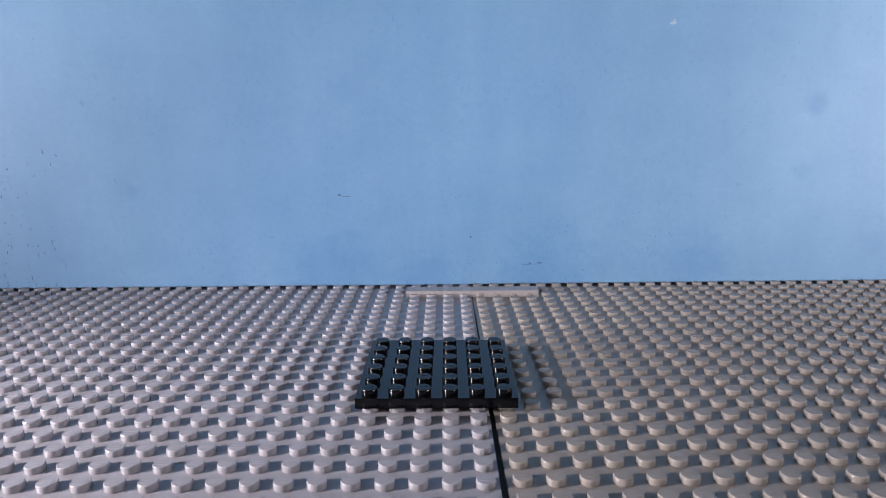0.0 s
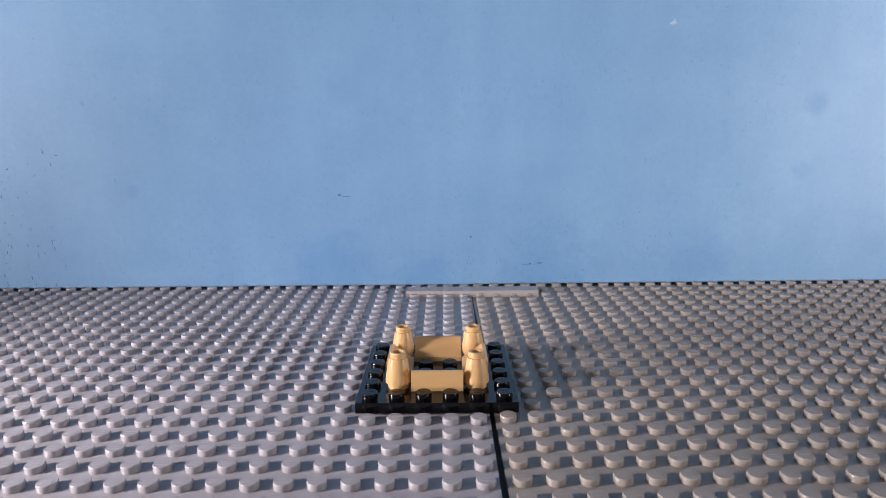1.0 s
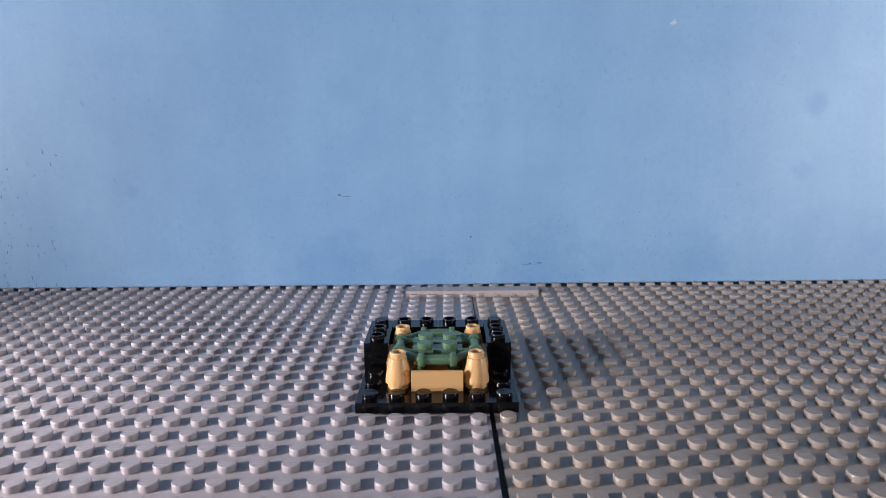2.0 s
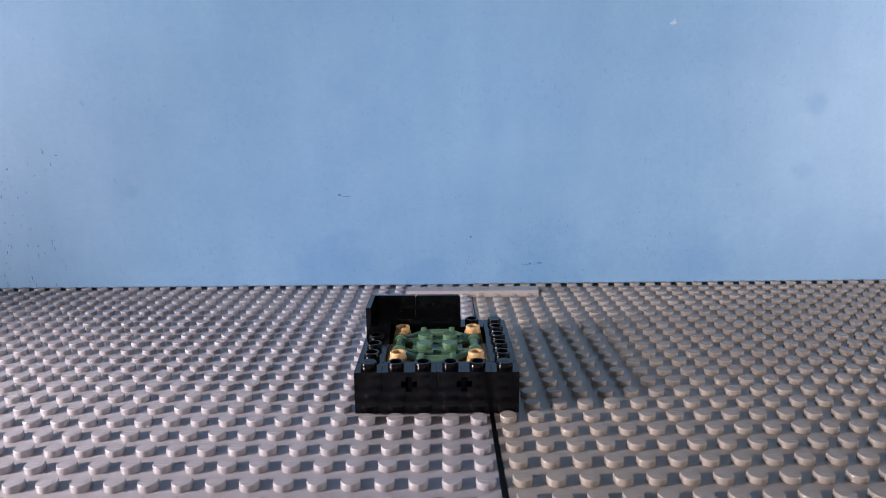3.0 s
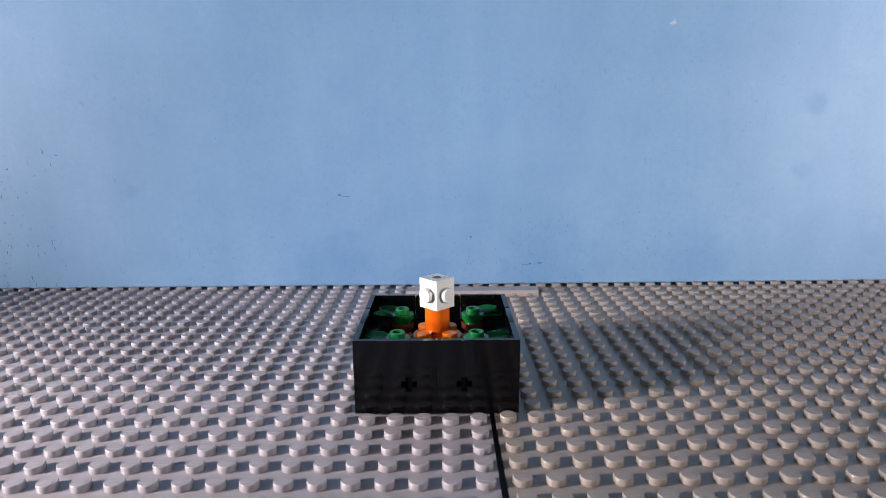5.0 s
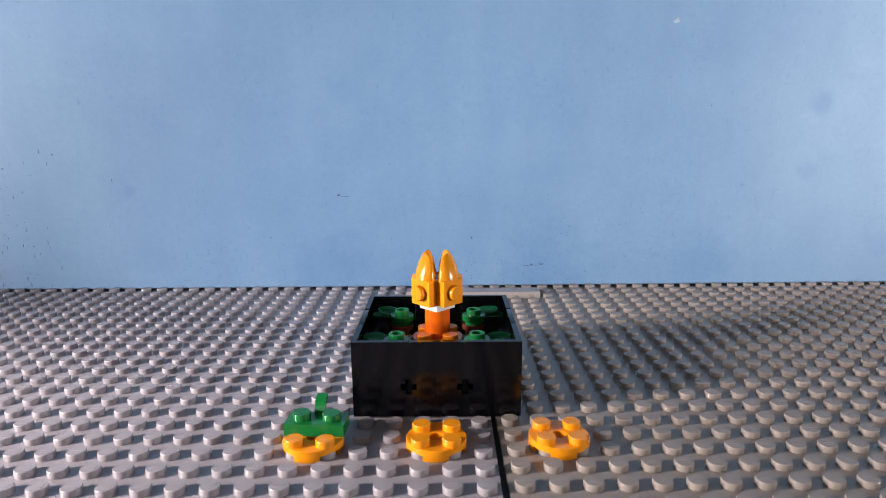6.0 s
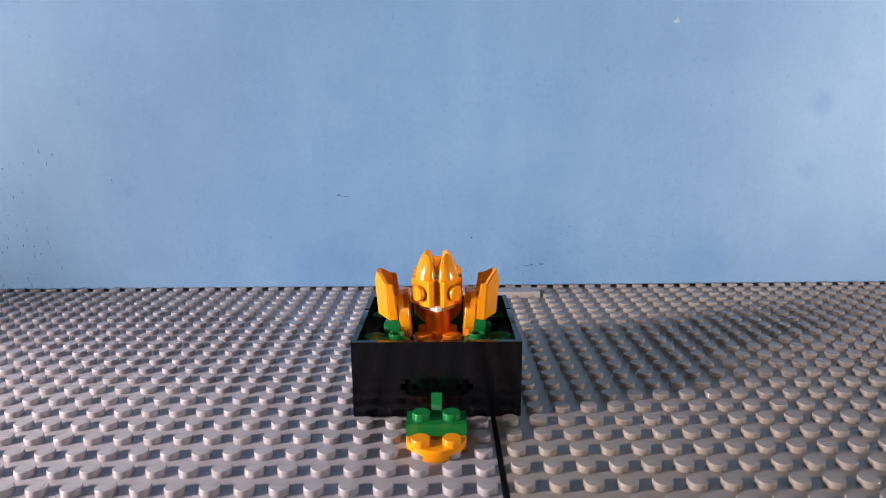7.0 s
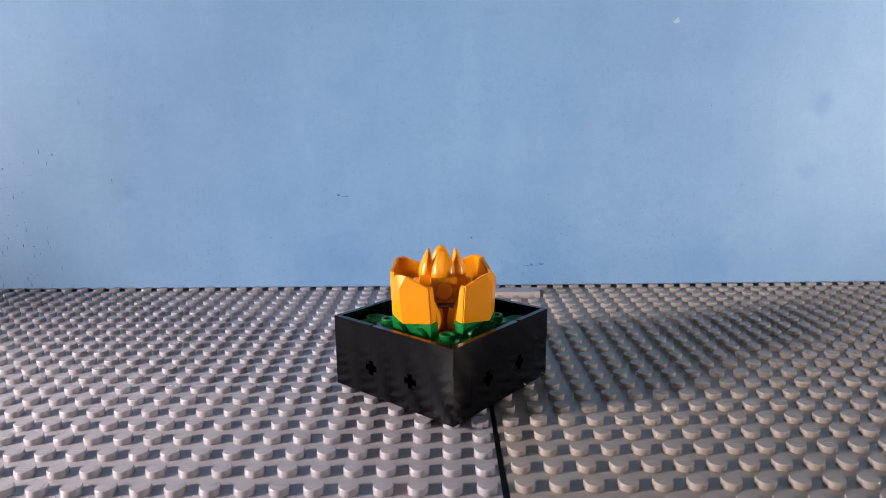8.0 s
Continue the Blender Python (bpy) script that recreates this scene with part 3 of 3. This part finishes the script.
def at(x, y, z, rx=0, ry=0, rz=0):
    return pose(x * MM, y * MM, z * MM, rx, ry, rz)


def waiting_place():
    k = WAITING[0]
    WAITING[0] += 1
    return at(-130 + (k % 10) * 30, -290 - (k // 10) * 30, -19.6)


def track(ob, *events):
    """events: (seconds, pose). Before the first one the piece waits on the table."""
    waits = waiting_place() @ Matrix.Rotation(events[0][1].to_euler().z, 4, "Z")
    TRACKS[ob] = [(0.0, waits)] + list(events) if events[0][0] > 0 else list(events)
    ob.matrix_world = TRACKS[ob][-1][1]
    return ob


def after(ob, *events):
    TRACKS[ob] += list(events)


CX, CY = 20, 28


def seat(col, row, z, rz=0, tilt=(0, 0), up=0, dx=0, dy=0):
    return at(col * 8 + dx, 8 + row * 8 + dy, LIFT + z + up, tilt[0], tilt[1], rz)


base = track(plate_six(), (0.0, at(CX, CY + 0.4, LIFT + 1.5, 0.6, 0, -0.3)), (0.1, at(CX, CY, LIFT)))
IN_BOX = [base]


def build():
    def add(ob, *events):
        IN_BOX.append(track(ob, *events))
        return ob
    # tan ring
    add(cone(), (0.2, seat(1, 4, 3.2, 0, (0, -6), 2.6, 0, -0.5)), (0.3, seat(1, 4, 3.2)))
    add(slope(), (0.3, seat(2.5, 4, 3.2, 180, (0, 0), 0.8, -0.5)), (0.4, seat(2.5, 4, 3.2, 180)))
    add(cone(), (0.4, seat(4, 4, 3.2, 0, (0, 22), 1.6, 0.3)), (0.5, seat(4, 4, 3.2)))
    add(slope(), (0.5, at(8.3, 28.0, 3.9, -14, -11, -80)), (0.6, seat(1, 2.5, 3.2, -90)))
    add(slope(), (0.6, at(31.7, 28.0, 3.9, -14, 11, 80)), (0.7, seat(4, 2.5, 3.2, 90)))
    add(cone(), (0.7, seat(1, 1, 3.2, 0, (0, -22), 1.6, 0.6)), (0.8, seat(1, 1, 3.2)))
    add(cone(), (0.8, seat(4, 1, 3.2, 0, (0, -22), 1.6, 0.2)), (0.9, seat(4, 1, 3.2)))
    add(slope(), (0.9, seat(2.5, 1, 3.2, 0, (-24, 0), 0.8, 0, 0.5)), (1.0, seat(2.5, 1, 3.2)))
    # core
    add(round_plate("sand-green two-by-two round plate with a centre hole", SAND_GREEN), (1.1, seat(2.5, 2.5, 3.2, 0, (0, 0), 1.9)), (1.2, seat(2.5, 2.5, 3.2)))
    add(round_plate("translucent amber-orange two-by-two round plate", ORANGE_CLEAR), (1.3, seat(2.5, 2.5, 6.4, 0, (0, 0), 1.5)), (1.4, seat(2.5, 2.5, 6.4)))
    add(octagon_frame(), (1.5, seat(2.5, 2.5, 9.6, 0, (2, 0), 1.6)), (1.6, seat(2.5, 2.5, 9.6)))
    # brick course
    for t, col, row in ((1.7, 0, 5), (1.7, 5, 5), (2.3, 0, 0), (2.7, 5, 0)):
        add(corner_brick(), (t, seat(col, row, 3.2, random.uniform(-0.5, 0.5), dx=random.uniform(-0.04, 0.04), dy=random.uniform(-0.04, 0.04))))
    for t, col, row, rz in ((1.7, 1.5, 5, 0), (1.7, 3.5, 5, 0), (1.8, 0, 3.5, 90), (1.9, 5, 3.5, 90), (2.1, 0, 1.5, 90), (2.2, 5, 1.5, 90), (2.4, 1.5, 0, 0), (2.5, 3.5, 0, 0)):
        add(axle_brick(), (t, seat(col, row, 3.2, rz + random.uniform(-0.25, 0.25))))
    # panels
    add(corner_panel(), (2.9, seat(0, 5, 12.8, -90, (0, 4), 1.6)), (3.0, seat(0, 5, 12.8, -90)))
    add(middle_panel(), (3.0, seat(2.5, 5, 12.8, 180)))
    add(corner_panel(), (3.1, seat(5, 5, 12.8, 180, (3, -4), 1.8)), (3.2, seat(5, 5, 12.8, 180)))
    add(middle_panel(), (3.2, at(-0.1, 28.4, 13.8, -17, -4.8, -90)), (3.3, seat(0, 2.5, 12.8, -90)))
    add(middle_panel(), (3.3, at(40.1, 28.4, 13.8, -17, 4.8, 90)), (3.4, seat(5, 2.5, 12.8, 90)))
    add(small_round_plate(), (3.5, seat(1, 4, 12.8)))
    add(small_round_plate(), (3.6, seat(4, 4, 12.8)))
    add(leaf_piece(), (3.7, seat(1, 4, 16.0, 170)))
    add(leaf_piece(), (3.8, seat(4, 4, 16.0, 10)))
    add(corner_panel(), (3.9, seat(0, 0, 12.8, 0, (0, -3), 0.7, 1.6)), (4.0, seat(0, 0, 12.8)))
    add(corner_panel(), (4.1, seat(5, 0, 12.8, 90, (0, 2), 0.4)), (4.2, seat(5, 0, 12.8, 90)))
    add(middle_panel(), (4.3, seat(2.5, 0, 12.8, 0, (-5, 0), 2.2, 0, 1.0)), (4.4, seat(2.5, 0, 12.8)))
    for col, rz in ((1, 200), (4, -20)):
        add(small_round_plate(), (4.5, seat(col, 1, 12.8)))
        add(leaf_piece(), (4.5, seat(col, 1, 16.0, rz)))
    # flower heart
    add(stalk(), (4.6, seat(2.5, 2.5, 9.7)))
    add(round_plate("deep amber two-by-two round plate round the stalk", DEEP_AMBER), (4.7, seat(2.5, 2.5, 12.8)))
    add(round_brick(), (4.9, seat(2.5, 2.5, 16.0)))
    add(side_stud_brick(), (5.0, seat(2.5, 2.5, 25.2, 45)))
    for k, t in enumerate((5.1, 5.2, 5.3, 5.4)):
        a = 45 + 90 * ((k + 1) % 4)
        add(claw_piece(), (t, seat(2.5, 2.5, 31.4, a, dx=3.95 * math.cos(radians(a)), dy=3.95 * math.sin(radians(a)))))


build()

# outer petals: laid out before the box, then hung round the flower heart
GROUND_Y = -12
PETALS = ((52.1, GROUND_Y + 0.8, 0.5, 5.7, 6.2, 6.5, 6.6, 90), (20, GROUND_Y, 0, 5.5, 6.1, 6.4, 6.7, 0),
          (-12, GROUND_Y, -3, 5.6, 6.0, 6.3, 6.8, 180), (20, GROUND_Y, 0, 6.9, 7.0, 7.1, 7.2, 270))


def hung(angle):
    """Where a petal's round plate ends: upright, its top outwards, its rear down."""
    a = radians(angle)
    up = Vector((math.cos(a), math.sin(a), -0.07)).normalized()
    rear = Vector((-0.07 * math.cos(a), -0.07 * math.sin(a), -1)).normalized()
    side = rear.cross(up)
    m = Matrix((side, rear, up)).transposed().to_4x4()
    m.translation = Vector((CX + 8.4 * math.cos(a), CY + 8.4 * math.sin(a), LIFT + 23.9)) * MM
    return m


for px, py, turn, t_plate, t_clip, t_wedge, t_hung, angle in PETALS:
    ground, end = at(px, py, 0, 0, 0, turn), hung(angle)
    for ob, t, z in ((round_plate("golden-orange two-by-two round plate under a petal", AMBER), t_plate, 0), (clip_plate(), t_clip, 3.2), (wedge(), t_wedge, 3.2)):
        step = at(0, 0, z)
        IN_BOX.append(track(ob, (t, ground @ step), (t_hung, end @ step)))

# the finished box is turned on top of the studs
TURN = at(21.6, 29.0, 1.8 - LIFT, 0, 0, -40) @ at(-CX, -CY, 0)


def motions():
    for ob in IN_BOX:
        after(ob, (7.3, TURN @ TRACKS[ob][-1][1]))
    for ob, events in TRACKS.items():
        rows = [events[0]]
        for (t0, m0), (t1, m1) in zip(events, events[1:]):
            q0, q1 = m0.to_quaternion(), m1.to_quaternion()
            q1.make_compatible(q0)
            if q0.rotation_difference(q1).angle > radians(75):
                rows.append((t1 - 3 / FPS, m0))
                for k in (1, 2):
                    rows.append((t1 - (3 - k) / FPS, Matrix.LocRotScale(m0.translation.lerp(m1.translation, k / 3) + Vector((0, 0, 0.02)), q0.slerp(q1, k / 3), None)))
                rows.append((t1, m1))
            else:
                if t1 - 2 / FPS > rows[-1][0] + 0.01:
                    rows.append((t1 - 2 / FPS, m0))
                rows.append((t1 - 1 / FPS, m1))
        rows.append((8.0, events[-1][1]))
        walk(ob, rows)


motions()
